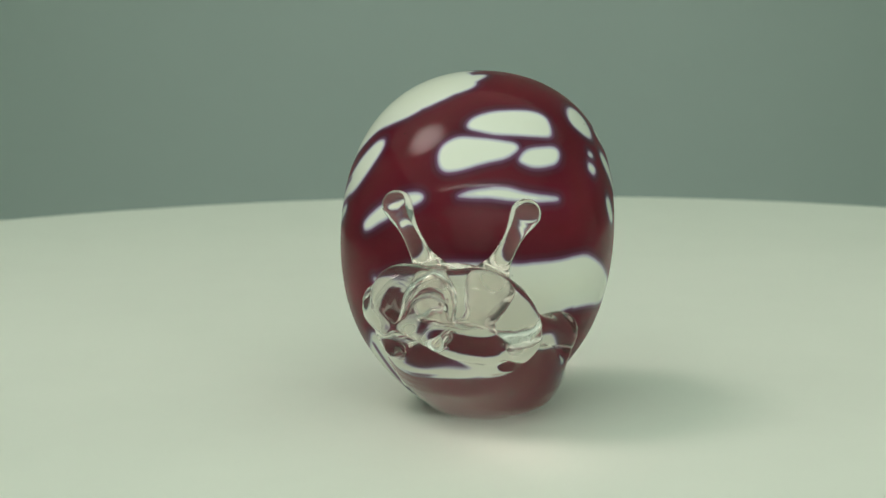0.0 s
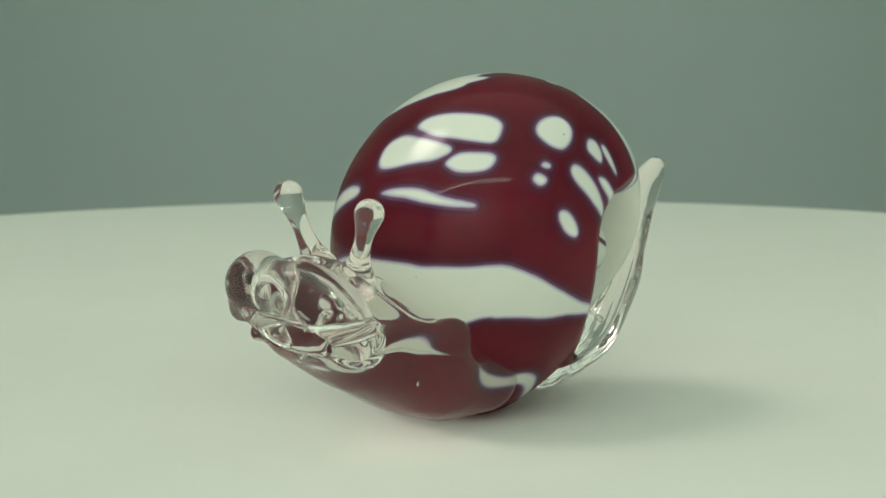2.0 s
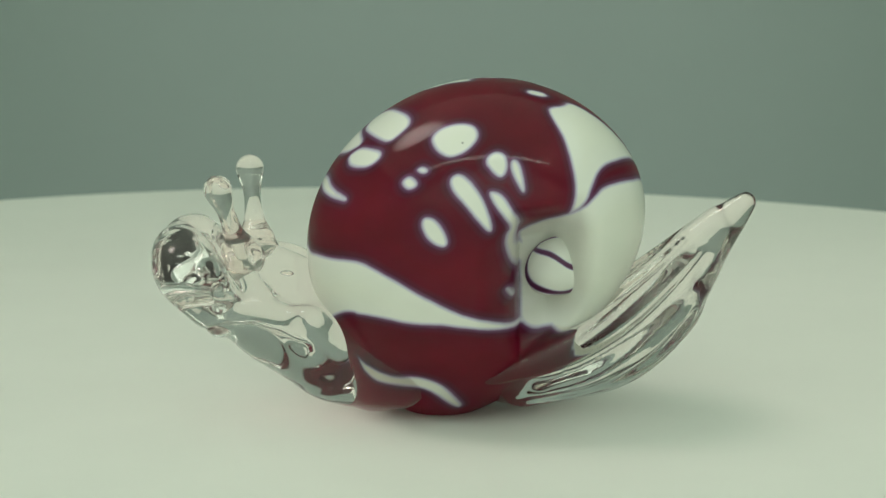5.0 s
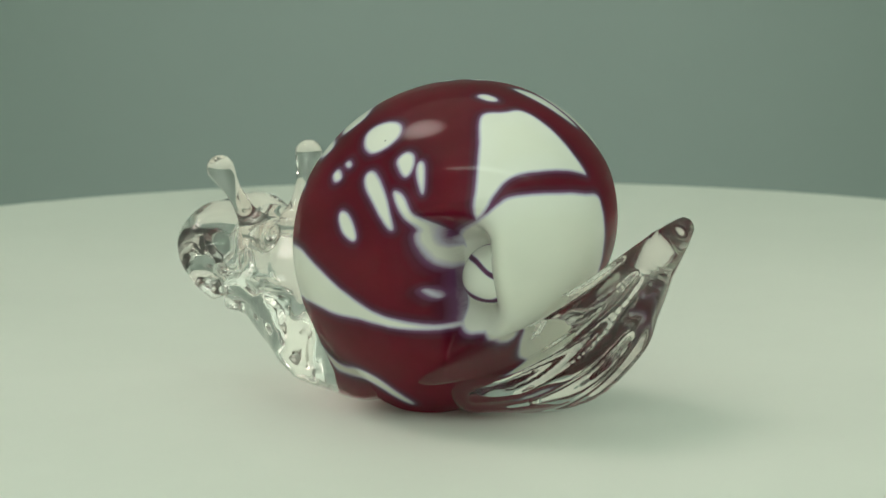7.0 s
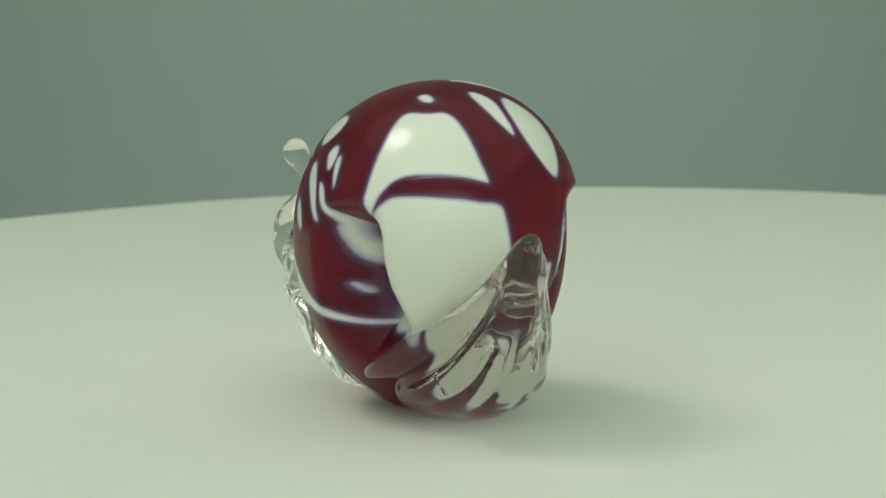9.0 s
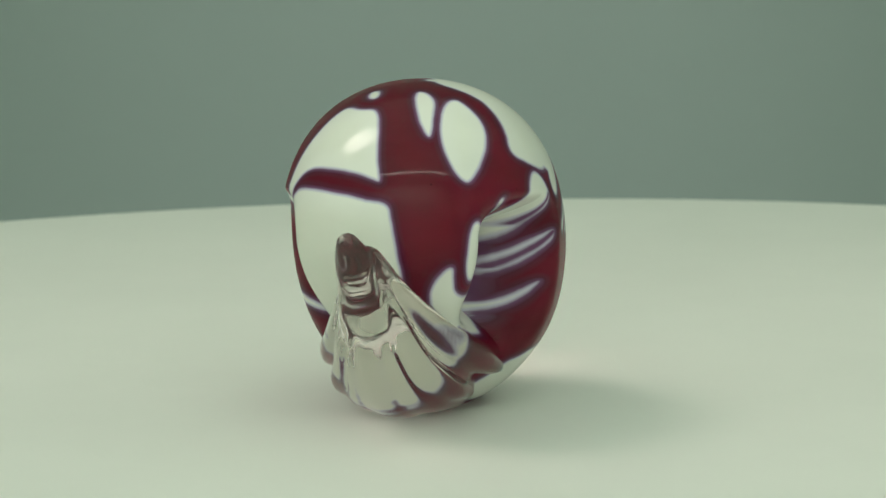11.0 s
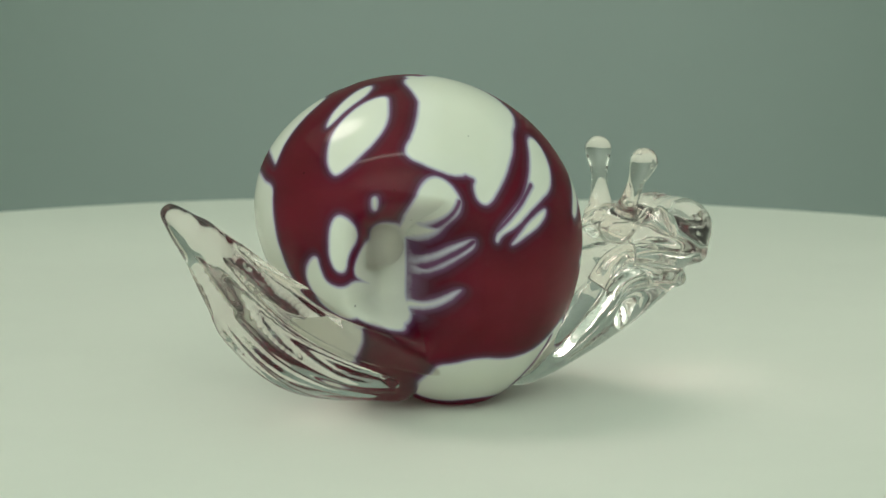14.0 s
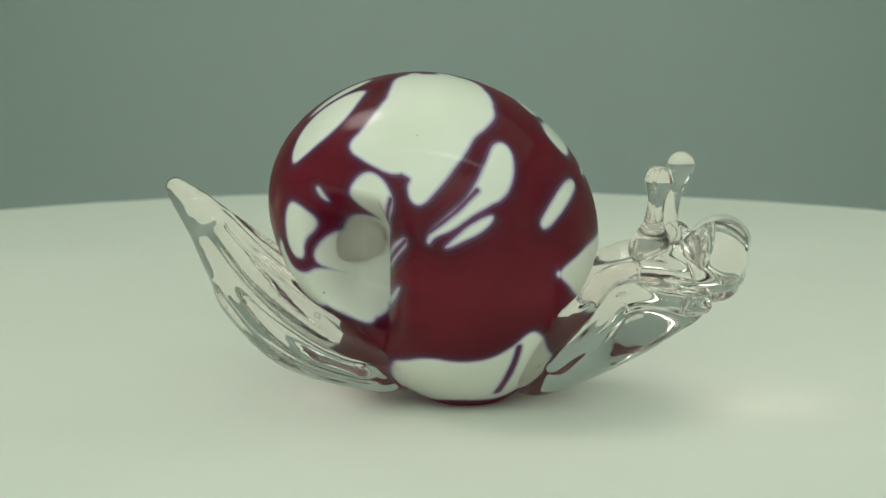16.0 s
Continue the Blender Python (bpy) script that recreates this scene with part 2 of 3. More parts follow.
    white((138.8, 14.8), (139.6, 25.3), (139.6, 36.4), (139.2, 46.7), (141.6, 53.6), (156.4, 57.7), (170.0, 57.5), (174.0, 53.6), (166.4, 45.4), (165.2, 39.0), (167.2, 31.0), (168.4, 20.2), (167.6, 7.3), (166.4, -6.0), (162.0, -20.2), (156.4, -30.5), (153.6, -34.6), (149.2, -31.8), (145.6, -24.8), (141.2, -15.0), (139.6, -1.7))
    white((150.4, -31.5), (147.2, -24.6), (145.6, -13.2), (152.4, -2.2), (161.2, -5.0), (160.4, -21.7), (155.6, -29.7))
    white((153.2, -36.4), (151.2, -34.8), (153.2, -32.5), (155.2, -34.1))
    white((-172.4, 31.8), (-167.6, 32.3), (-160.4, 34.8), (-153.6, 37.2), (-145.6, 41.3), (-137.2, 40.8), (-130.8, 36.9), (-124.4, 25.8), (-126.0, 22.0), (-130.8, 28.9), (-135.6, 34.3), (-142.4, 36.1), (-151.2, 33.8), (-158.0, 30.0), (-164.0, 28.2))
    white((28.4, 23.0), (28.0, 19.7), (23.6, 14.5), (22.4, 8.1), (18.0, 5.3), (8.4, 3.5), (-3.2, 2.2), (-12.0, 0.4), (-15.2, 0.1), (-13.6, 3.2), (-11.2, 9.4), (-8.4, 19.7), (-6.0, 27.4), (-5.6, 34.6), (-9.2, 40.2), (-15.6, 45.4), (-18.8, 54.6), (-15.6, 51.6), (-6.4, 46.7), (4.0, 42.3), (14.4, 35.6), (22.8, 29.2))
    white((-14.4, 41.3), (-12.4, 35.9), (-15.2, 27.1), (-18.8, 15.6), (-21.2, 5.0), (-24.0, -1.4), (-30.4, -3.0), (-39.6, -5.3), (-48.0, -7.3), (-56.4, -5.3), (-64.4, 2.2), (-70.8, 11.7), (-74.4, 21.7), (-72.0, 33.3), (-77.6, 52.3), (-77.6, 66.5), (-53.2, 67.8), (-34.8, 73.7), (-17.6, 72.4), (-17.6, 48.5))
    white((-26.0, 26.4), (-19.2, 21.5), (-21.2, 6.6), (-22.4, -3.7), (-29.6, -4.5), (-39.6, -6.0), (-50.0, -6.6), (-60.8, -7.3), (-70.4, -12.0), (-79.2, -19.2), (-84.0, -26.4), (-95.6, 8.4), (-84.8, 16.8), (-66.0, 20.2), (-48.8, 23.8))
    white((38.8, 13.8), (38.4, 9.4), (32.8, 8.4), (30.0, 10.4), (32.8, 13.8))
    white((22.8, -8.1), (31.2, -6.0), (36.4, -6.3), (35.2, -10.7), (29.2, -15.3), (19.2, -16.3), (9.2, -17.4), (6.0, -16.3), (11.2, -12.7))
    white((20.0, -18.4), (30.8, -18.6), (35.6, -21.5), (32.4, -27.1), (26.4, -33.8), (18.8, -37.4), (8.0, -38.4), (-3.2, -36.9), (-10.0, -34.3), (-12.0, -31.8), (-9.2, -27.9), (-2.0, -23.8), (7.2, -20.4))
    white((46.0, -10.9), (54.4, -7.6), (66.0, -1.7), (73.6, -1.7), (80.0, -15.8), (85.2, -24.6), (84.8, -33.3), (82.8, -40.0), (83.2, -48.5), (82.0, -56.7), (78.8, -66.5), (72.8, -73.4), (61.6, -76.2), (49.6, -73.9), (49.6, -68.8), (54.4, -66.0), (47.6, -64.9), (36.4, -60.8), (26.0, -58.0), (18.4, -53.1), (17.6, -48.5), (23.6, -45.6), (33.2, -43.3), (39.6, -39.2), (44.0, -28.4))
    white((83.2, -45.6), (78.4, -38.4), (83.6, -24.0), (80.8, -13.2), (72.4, -4.0), (59.2, 2.2), (59.6, -4.0), (66.8, -18.4), (77.6, -33.0))
    white((50.8, -3.2), (49.2, -12.2), (49.2, -19.2), (42.4, -31.8), (35.6, -39.7), (25.2, -45.6), (16.0, -50.0), (22.8, -57.2), (39.2, -66.0), (63.6, -60.0), (68.8, -45.6), (73.2, -30.2), (62.0, -18.1), (57.6, -8.4))
    white((7.2, -60.0), (18.0, -59.8), (25.6, -61.8), (30.4, -66.0), (32.0, -72.1), (21.2, -76.5), (-2.4, -78.3), (-30.0, -78.8), (-45.6, -77.3), (-52.8, -75.2), (-42.0, -69.6), (-30.0, -72.6), (-16.8, -66.7), (-6.4, -61.6))
    line((-17.6, -77.5, 0.31), (26.8, -72.9, 0.31))
    white((-15.6, -48.0), (-12.4, -49.5), (-16.0, -52.3), (-22.0, -55.4), (-21.6, -51.6))
    white((-42.4, -32.0), (-32.4, -34.1), (-27.6, -37.2), (-28.8, -42.3), (-34.4, -49.0), (-40.8, -49.0), (-46.8, -41.5), (-56.0, -37.9), (-54.8, -32.3), (-49.6, -31.0))
    white((-56.8, -39.7), (-43.2, -52.1), (-40.4, -66.5), (-47.6, -74.4), (-66.0, -72.6), (-87.6, -64.4), (-83.6, -56.7), (-69.6, -49.0))
    white((-54.0, -16.1), (-47.2, -22.8), (-46.8, -26.4), (-52.0, -25.8), (-58.0, -25.8), (-62.0, -32.5), (-60.4, -43.1), (-77.2, -55.7), (-79.6, -67.5), (-87.6, -64.4), (-88.0, -53.9), (-82.8, -45.6), (-78.0, -33.6), (-75.6, -22.8), (-68.4, -16.8), (-60.8, -15.0))
    white((91.6, -44.1), (90.0, -39.0), (91.6, -34.8), (96.0, -34.3), (102.0, -38.7), (109.2, -46.2), (112.0, -51.8), (112.0, -58.5), (113.6, -66.7), (120.4, -75.2), (120.4, -81.9), (147.6, -85.0), (121.6, -85.5), (100.0, -79.3), (100.4, -70.6), (99.6, -62.6), (96.0, -55.2), (93.2, -49.2))
    line((100.0, -57.5, 0.41), (102.4, -69.8, 0.31), (103.6, -82.9, 0.31))
    white((148.8, -79.8), (132.4, -76.5), (119.6, -69.3), (116.8, -61.6), (118.0, -57.7), (122.8, -59.8), (128.8, -65.4), (136.0, -72.6), (144.4, -77.0))
    white((-70.0, -72.4), (-65.6, -75.7), (-47.6, -81.6), (-6.0, -86.3), (-67.2, -86.5), (-79.2, -79.8), (-83.2, -73.2), (-84.4, -69.0), (-85.6, -67.2))
    line((-79.6, -71.1, 0.31), (-73.2, -77.5, 0.31), (-34.8, -86.5, 0.31))
    white((-86.4, -51.6), (-96.8, -58.8), (-98.8, -62.9), (-101.2, -68.3), (-104.8, -69.8), (-103.6, -65.7), (-100.8, -58.2), (-96.0, -50.5), (-88.8, -45.9), (-85.2, -46.2))
    white((128.4, -42.3), (123.6, -36.9), (118.0, -26.9), (116.0, -15.8), (119.2, -13.0), (123.6, -22.8), (128.4, -33.0), (132.0, -39.0), (132.0, -41.8))
    white((112.0, -56.7), (104.8, -55.9), (97.6, -48.0), (92.8, -41.5), (92.0, -36.9), (96.0, -34.6), (101.2, -38.2), (105.6, -44.4), (111.6, -50.8))
    white((-109.2, -33.8), (-115.6, -38.2), (-125.2, -43.8), (-137.6, -41.8), (-147.6, -40.2), (-157.2, -39.0), (-165.6, -38.4), (-174.8, -37.7), (-178.0, -34.1), (-174.8, -24.0), (-166.4, -7.8), (-158.4, -8.4), (-148.0, -11.2), (-132.4, -21.2), (-117.6, -9.1), (-111.6, -9.1), (-108.8, -20.7))
    line((-166.4, -36.1, 0.81), (-158.8, -30.2, 0.81), (-146.8, -19.4, 1.02))
    white((-45.2, 68.5), (-38.4, 64.4), (-44.8, 57.2), (-55.2, 54.4), (-62.4, 50.5), (-71.2, 50.0), (-75.2, 54.1), (-74.4, 62.1), (-63.2, 67.2))
    white((-78.8, 54.4), (-85.2, 46.9), (-82.0, 22.5), (-70.8, 20.4), (-53.2, 20.2), (-61.2, 31.2), (-72.0, 43.6))
    white((-67.2, -32.5), (-74.8, -47.7), (-88.4, -56.4), (-94.8, -51.3), (-97.2, -43.8), (-89.6, -38.7), (-76.8, -28.9))
    swirls.hollow()


def smooth_step(a, b, x):
    s = np.clip((x - a) / (b - a), 0, 1)
    return s * s * (3 - 2 * s)


BULGES = (-0.0101, -0.0182, 0.0331, -0.0354, 0.0302, 0.0217, -0.074, 0.0084, -0.0781, -0.0484, -0.0989, -0.0573, 0.0027, 0.0046, 0.0265, 0.0296, 0.0107, 0.0161)


def bulge(u):
    """How far the blown form departs from an egg."""
    x, y, z = u.T
    terms = (x ** 3 - 0.6 * x, y ** 3 - 0.6 * y, z ** 3 - 0.6 * z, x * x * y, x * x * z, y * y * x, y * y * z, z * z * x, z * z * y, x * y * z,
             x ** 4, y ** 4, z ** 4, x * x * y * y, x * x * z * z, y * y * z * z, y ** 3 * z, z ** 3 * y)
    return 1 + sum(c * term for c, term in zip(BULGES, terms))


def crease(u):
    """Where a place lies by the fold in its flank: how far down along it, and how far behind it."""
    dy, dz = u[:, 1] - np.where(u[:, 0] > 0, 0.30, 0.23), u[:, 2] + 0.06
    return -0.54 * dy - 0.84 * dz, 0.84 * dy - 0.54 * dz


def dents(u):
    """On each flank the last whorl and the one behind it round into a deep fold that starts at the navel."""
    along, behind = crease(u)
    front = 1 - np.sqrt(1 - np.clip((behind + 0.24) / 0.25, 0, 1) ** 2)
    rise = np.where(u[:, 0] > 0, 1 - smooth_step(0.15, 0.48, behind), 1 - smooth_step(0.16, 0.64, behind))
    back = 0.86 * rise + 0.14 * (1 - smooth_step(0.10, 0.80, behind))
    window = smooth_step(-0.20, 0.12, along) * (1 - smooth_step(0.50, 0.95, along))
    return 1 - np.where(u[:, 0] > 0, 0.62, 0.70) * window * np.where(behind < 0.03, front, np.minimum(front, back))


def shell_points(u):
    w = u * bulge(u)[:, None]
    w[:, 0] *= dents(u)
    p = (w * SHELL_AXES) @ SHELL_TURN.T + SHELL_CENTRE
    # the foot of the shell sagged flat while it was hot
    p[:, 2] = np.maximum(p[:, 2] - 0.0034 * np.clip((0.015 - p[:, 2]) / 0.0133, 0, 1) ** 2, 0.0001)
    return p


def build_shell(parent):
    n, k = 560, 440
    lon, lat = np.meshgrid(np.arange(n) * 2 * math.pi / n, (np.arange(k) + 0.5) / k * math.pi - math.pi / 2)
    u = np.stack((np.sin(lat), np.cos(lat) * np.cos(lon), np.cos(lat) * np.sin(lon)), -1).reshape(-1, 3)
    u = np.concatenate((u, [(-1, 0, 0), (1, 0, 0)]))
    i, j = np.meshgrid(np.arange(n), np.arange(k - 1))
    i2 = (i + 1) % n
    quads = np.stack((j * n + i, j * n + i2, (j + 1) * n + i2, (j + 1) * n + i), -1).reshape(-1, 4)
    faces = quads.tolist()
    for c in range(n):
        faces.append((n * k, (c + 1) % n, c))
        faces.append((n * k + 1, (k - 1) * n + c, (k - 1) * n + (c + 1) % n))
    me = bpy.data.meshes.new("shell")
    me.from_pydata(shell_points(u), [], faces)
    me.polygons.foreach_set("use_smooth", [True] * len(me.polygons))
    swirls = Swirls(u)
    paint(swirls)
    me.attributes.new("swirl", "FLOAT", "POINT").data.foreach_set("value", np.clip(0.5 + swirls.depth / 20.0, 0, 1))
    me.materials.append(SHELL)
    ob = new("shell", me)
    ob.parent = parent
    return tagged(ob, "coiled deep red glass shell with creamy white swirls")


def curled_tip(parent, centre, axes, lean, rings, mat, label):
    """The drawn-out end of the bubble, tucked into the navel: a pale knob crossed by thin purple trails."""
    n, k = 64, 48
    lon, lat = np.meshgrid(np.arange(n) * 2 * math.pi / n, (np.arange(k) + 0.5) / k * math.pi - math.pi / 2)
    u = np.stack((np.sin(lat), np.cos(lat) * np.cos(lon), np.cos(lat) * np.sin(lon)), -1).reshape(-1, 3)
    w = u * (1 + 0.10 * np.sin(2.3 * u[:, 1] + 1) * u[:, 2] - 0.12 * u[:, 2] ** 2 * u[:, 1])[:, None]
    i, j = np.meshgrid(np.arange(n), np.arange(k - 1))
    quads = np.stack((j * n + i, j * n + (i + 1) % n, (j + 1) * n + (i + 1) % n, (j + 1) * n + i), -1).reshape(-1, 4).tolist()
    me = bpy.data.meshes.new("curled_tip")
    me.from_pydata(((w * axes) @ turn(*lean).T + centre) * 0.001, [], quads + [list(range(n))[::-1], list(range((k - 1) * n, k * n))])
    me.polygons.foreach_set("use_smooth", [True] * len(me.polygons))
    trail = np.full(len(u), 0.30)
    for way, level, width in rings:
        away = np.abs(u @ np.array(way) - level + 0.05 * np.sin(5 * u[:, 1])) / width
        trail = np.maximum(trail, 0.555 - 0.25 * np.clip(away, 0, 1) ** 2)
    me.attributes.new("swirl", "FLOAT", "POINT").data.foreach_set("value", trail)
    me.materials.append(mat)
    ob = new("curled_tip", me)
    ob.parent = parent
    return tagged(ob, label)


class Melt:
    """Hot glass drawn out in limbs that flow together, turned into a mesh."""

    def __init__(self, lo, hi, step):
        self.lo, self.step = np.array(lo, float), step
        self.count = [int(round((h - l) / step)) + 1 for l, h in zip(lo, hi)]
        grids = np.meshgrid(*[l + step * np.arange(c) for l, c in zip(lo, self.count)], indexing="ij")
        self.p = np.stack(grids, -1).astype(np.float32)
        self.d = np.full(self.count, 50.0, np.float32)

    def box(self, a, b, reach):
        lo = np.maximum(np.floor((np.minimum(a, b) - reach - self.lo) / self.step), 0).astype(int)
        hi = np.ceil((np.maximum(a, b) + reach - self.lo) / self.step).astype(int) + 1
        return tuple(slice(l, max(h, l)) for l, h in zip(lo, hi))

    def gap(self, a, b, ra, rb, part):
        p = self.p[part]
        ab = b - a
        s = np.clip((p - a) @ ab / max(ab @ ab, 1e-9), 0, 1)
        return np.linalg.norm(p - (a + s[..., None] * ab), axis=-1) - (ra + (rb - ra) * s)

    def path(self, rows, soft=3.0):
        """A limb of its own through rows of (x, y, z, radius), then melted into the rest."""
        rows = smooth_rows(rows)
        a, b = rows[:, :3].min(0), rows[:, :3].max(0)
        part = self.box(a, b, rows[:, 3].max() + soft + 3)
        d = np.full_like(self.d[part], 50.0)
        for p, q in zip(rows, rows[1:]):
            d = np.minimum(d, self.gap(p[:3], q[:3], p[3], q[3], part))
        old = self.d[part]
        h = np.maximum(soft - np.abs(d - old), 0) / soft
        self.d[part] = np.minimum(d, old) - h * h * soft / 4
        return self

    def groove(self, rows, soft=1.2):
        """A furrow cut along rows of (x, y, z, radius)."""
        rows = smooth_rows(rows)
        part = self.box(rows[:, :3].min(0), rows[:, :3].max(0), rows[:, 3].max() + soft + 3)
        d = np.full_like(self.d[part], 50.0)
        for p, q in zip(rows, rows[1:]):
            d = np.minimum(d, self.gap(p[:3], q[:3], p[3], q[3], part))
        d, old = -d, self.d[part]
        h = np.maximum(soft - np.abs(d - old), 0) / soft
        self.d[part] = np.maximum(d, old) + h * h * soft / 4
        return self

    def flat_base(self, z):
        self.d = np.maximum(self.d, z - self.p[..., 2])
        return self

    def mesh(self, name, mat, parent, label, hollow=False):
        d = self.d
        inside = d < 0
        nx, ny, nz = d.shape
        corner = [(i, j, k) for i in (0, 1) for j in (0, 1) for k in (0, 1)]

        def cut(v, c):
            return v[c[0]:nx - 1 + c[0], c[1]:ny - 1 + c[1], c[2]:nz - 1 + c[2]]

        total = sum(cut(inside, c).astype(np.int8) for c in corner)
        cells = np.argwhere((total > 0) & (total < 8))
        number = np.full((nx - 1, ny - 1, nz - 1), -1, np.int64)
        number[tuple(cells.T)] = np.arange(len(cells))
        total_at, count = np.zeros((len(cells), 3)), np.zeros(len(cells))
        for c in corner:
            for ax in range(3):
                if c[ax]:
                    continue
                e = list(c)
                e[ax] = 1
                d0 = d[tuple((cells + c).T)].astype(float)
                d1 = d[tuple((cells + e).T)].astype(float)
                hit = (d0 < 0) != (d1 < 0)
                s = np.where(hit, d0 / np.where(hit, d0 - d1, 1), 0)
                at = np.repeat(np.array(c, float)[None], len(cells), 0)
                at[:, ax] = s
                total_at += at * hit[:, None]
                count += hit
        verts = (cells + total_at / count[:, None]) * self.step + self.lo
        faces = []
        for ax in range(3):
            u, v = (ax + 1) % 3, (ax + 2) % 3
            low = [slice(None)] * 3
            high = [slice(None)] * 3
            low[ax], high[ax] = slice(0, -1), slice(1, None)
            change = inside[tuple(low)].astype(np.int8) - inside[tuple(high)].astype(np.int8)
            at = np.argwhere(change != 0)
            at = at[(at[:, u] > 0) & (at[:, v] > 0) & (at[:, u] < d.shape[u] - 1) & (at[:, v] < d.shape[v] - 1)]
            sign = change[tuple(at.T)]
            quad = []
            for du, dv in ((1, 1), (0, 1), (0, 0), (1, 0)):
                w = at.copy()
                w[:, u] -= du
                w[:, v] -= dv
                quad.append(number[tuple(w.T)])
            quad = np.stack(quad, -1)
            quad[sign < 0] = quad[sign < 0][:, ::-1]
            faces.append(quad)
        # relax the steps of the lattice
        faces = np.concatenate(faces)
        if hollow:
            faces = faces[:, ::-1]
        for pull in (0.6,) * 3 + (0.6, -0.61) * 9:
            total_at, count = np.zeros_like(verts), np.zeros(len(verts))
            for a, b in ((0, 1), (1, 2), (2, 3), (3, 0)):
                for p, q in ((a, b), (b, a)):
                    for ax in range(3):
                        total_at[:, ax] += np.bincount(faces[:, p], verts[faces[:, q], ax], len(verts))
                    count += np.bincount(faces[:, p], minlength=len(verts))
            verts = (1 - pull) * verts + pull * total_at / count[:, None]
        me = bpy.data.meshes.new(name)
        me.from_pydata(verts * 0.001, [], faces.tolist())
        me.polygons.foreach_set("use_smooth", [True] * len(me.polygons))
        me.materials.append(mat)
        ob = new(name, me)
        ob.parent = parent
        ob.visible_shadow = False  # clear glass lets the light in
        return tagged(ob, label)


def bare_of(ob, melts):
    """Marks the skin of a part that no clear glass is fused to: it alone is glossy."""
    at = np.empty(len(ob.data.vertices) * 3)
    ob.data.vertices.foreach_get("co", at)
    at, bare = at.reshape(-1, 3) * 1000, np.ones(len(ob.data.vertices))
    for melt in melts:
        cell = np.round((at - melt.lo) / melt.step).astype(int)
        near = np.all((cell >= 0) & (cell < melt.count), axis=1)
        bare[near] = np.minimum(bare[near], np.clip(melt.d[tuple(cell[near].T)] + 0.5, 0, 1))
    ob.data.attributes.new("bare", "FLOAT", "POINT").data.foreach_set("value", bare)


snail = tagged(new("glass_snail"), "red and white swirled glass snail figurine with clear head and tail", "glass figurine")
SHELL_PART = build_shell(snail)
TIPS = [curled_tip(snail, (13.5, 20.6, 37.2), (5.2, 7.8, 7.2), (-12, 0, 0), (((0.94, -0.1, 0.33), 0.28, 0.30), ((0.0, 0.2, 0.98), 0.36, 0.16)), SHELL, "pale tip of the coil crossed by thin purple trails"),
        curled_tip(snail, (-9.5, 18.5, 40.6), (5.4, 8.0, 5.8), (-20, 0, 0), (((-0.2, 0.3, 0.93), -0.60, 0.16),), CLEAR, "clear glass end of the coil in its navel")]

# the tail: a keel drawn up to a tip, with two wings that hold the shell; millimetres
tail = Melt((-30, -6, -2), (30, 74, 60), 0.6)
tail.path([(0, 8, 9.5, 8), (0, 22, 12, 9.6), (0, 34, 16, 10), (1, 44, 24, 9), (1, 51, 33, 7), (1.5, 57, 41.5, 5), (1.8, 61.5, 47.5, 4.0), (2, 65, 51.3, 2.6)])
for side in (1, -1):
    s = side
    tail.path([(s * 8, 12, 9.5, 7), (s * 8, 26, 12.5, 6.8), (s * 5, 38, 18, 6.3), (s * 2, 47, 26, 6)], 4.0)
    # a leaf that lies against the shell, thin at its end, with a deep furrow between it and the keel
    tail.path([(s * 19, 3, 11.5, 1.2), (s * 18.6, 10, 13.5, 3.0), (s * 16.8, 20, 17.5, 4), (s * 12, 32, 23.5, 4.4), (s * 7.5, 43, 31, 4.2), (s * 4, 51, 38.5, 3.6), (s * 2, 58, 45, 2.8)], 2.0)
    tail.path([(s * 15, 10, 17, 1.6), (s * 13, 20, 22, 2.4), (s * 9.5, 31, 27.5, 2.6), (s * 5.5, 42, 34.5, 2.6), (s * 2.5, 51, 42, 2.2), (s * 1.5, 58, 47.5, 1.6)], 3.0)
    tail.groove([(s * 20, 6, 8.0, 1.6), (s * 19.5, 12, 9.0, 2.4), (s * 17.8, 25, 12.5, 2.6), (s * 13.5, 38, 20, 2.4), (s * 9, 49, 30.5, 1.8), (s * 6, 56, 40, 0.8)], 1.6)
    tail.path([(s * 14, 16, 8, 1.8), (s * 13, 30, 12.5, 2.4), (s * 9, 42, 20.5, 2.4), (s * 6, 50, 30, 2), (s * 3, 55.5, 38.5, 1.6)], 1.5)
    tail.groove([(s * 17.5, 17, 22.0, 0.8), (s * 13, 30, 27, 0.9), (s * 8, 42, 35, 0.9), (s * 4.5, 51, 43, 0.5)])
    tail.groove([(s * 14, 14, 4, 1.3), (s * 12.5, 32, 8, 1.5), (s * 9, 44, 15.5, 1.3), (s * 6, 53, 26, 0.9)])
    tail.groove([(s * 6, 20, 1.2, 1.0), (s * 5.5, 36, 5.2, 1.3), (s * 4.5, 48, 14.5, 1.2), (s * 3.5, 57, 27, 0.8)], 1.8)
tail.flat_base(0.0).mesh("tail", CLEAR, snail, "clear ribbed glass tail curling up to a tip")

# the head: a bowl of clear glass that leans forward, with a folded edge on each flank and a rolled snout
head = Melt((-32, -86, -2), (34, -6, 54), 0.6)
head.path([(13, -18, 12.5, 9.5), (11, -31, 15.8, 11.4), (8, -44, 22.2, 11), (3, -57, 28, 9.6)], 4.0)
head.path([(-2, -25, 13, 11.5), (-2, -32, 16, 12), (-5, -46, 23, 11.3), (-6, -58, 29, 9.8)], 4.0)
head.path([(5, -23, 12.5, 12), (4.5, -32, 16.2, 12.4), (2, -46, 22.5, 11.8)], 3.0)
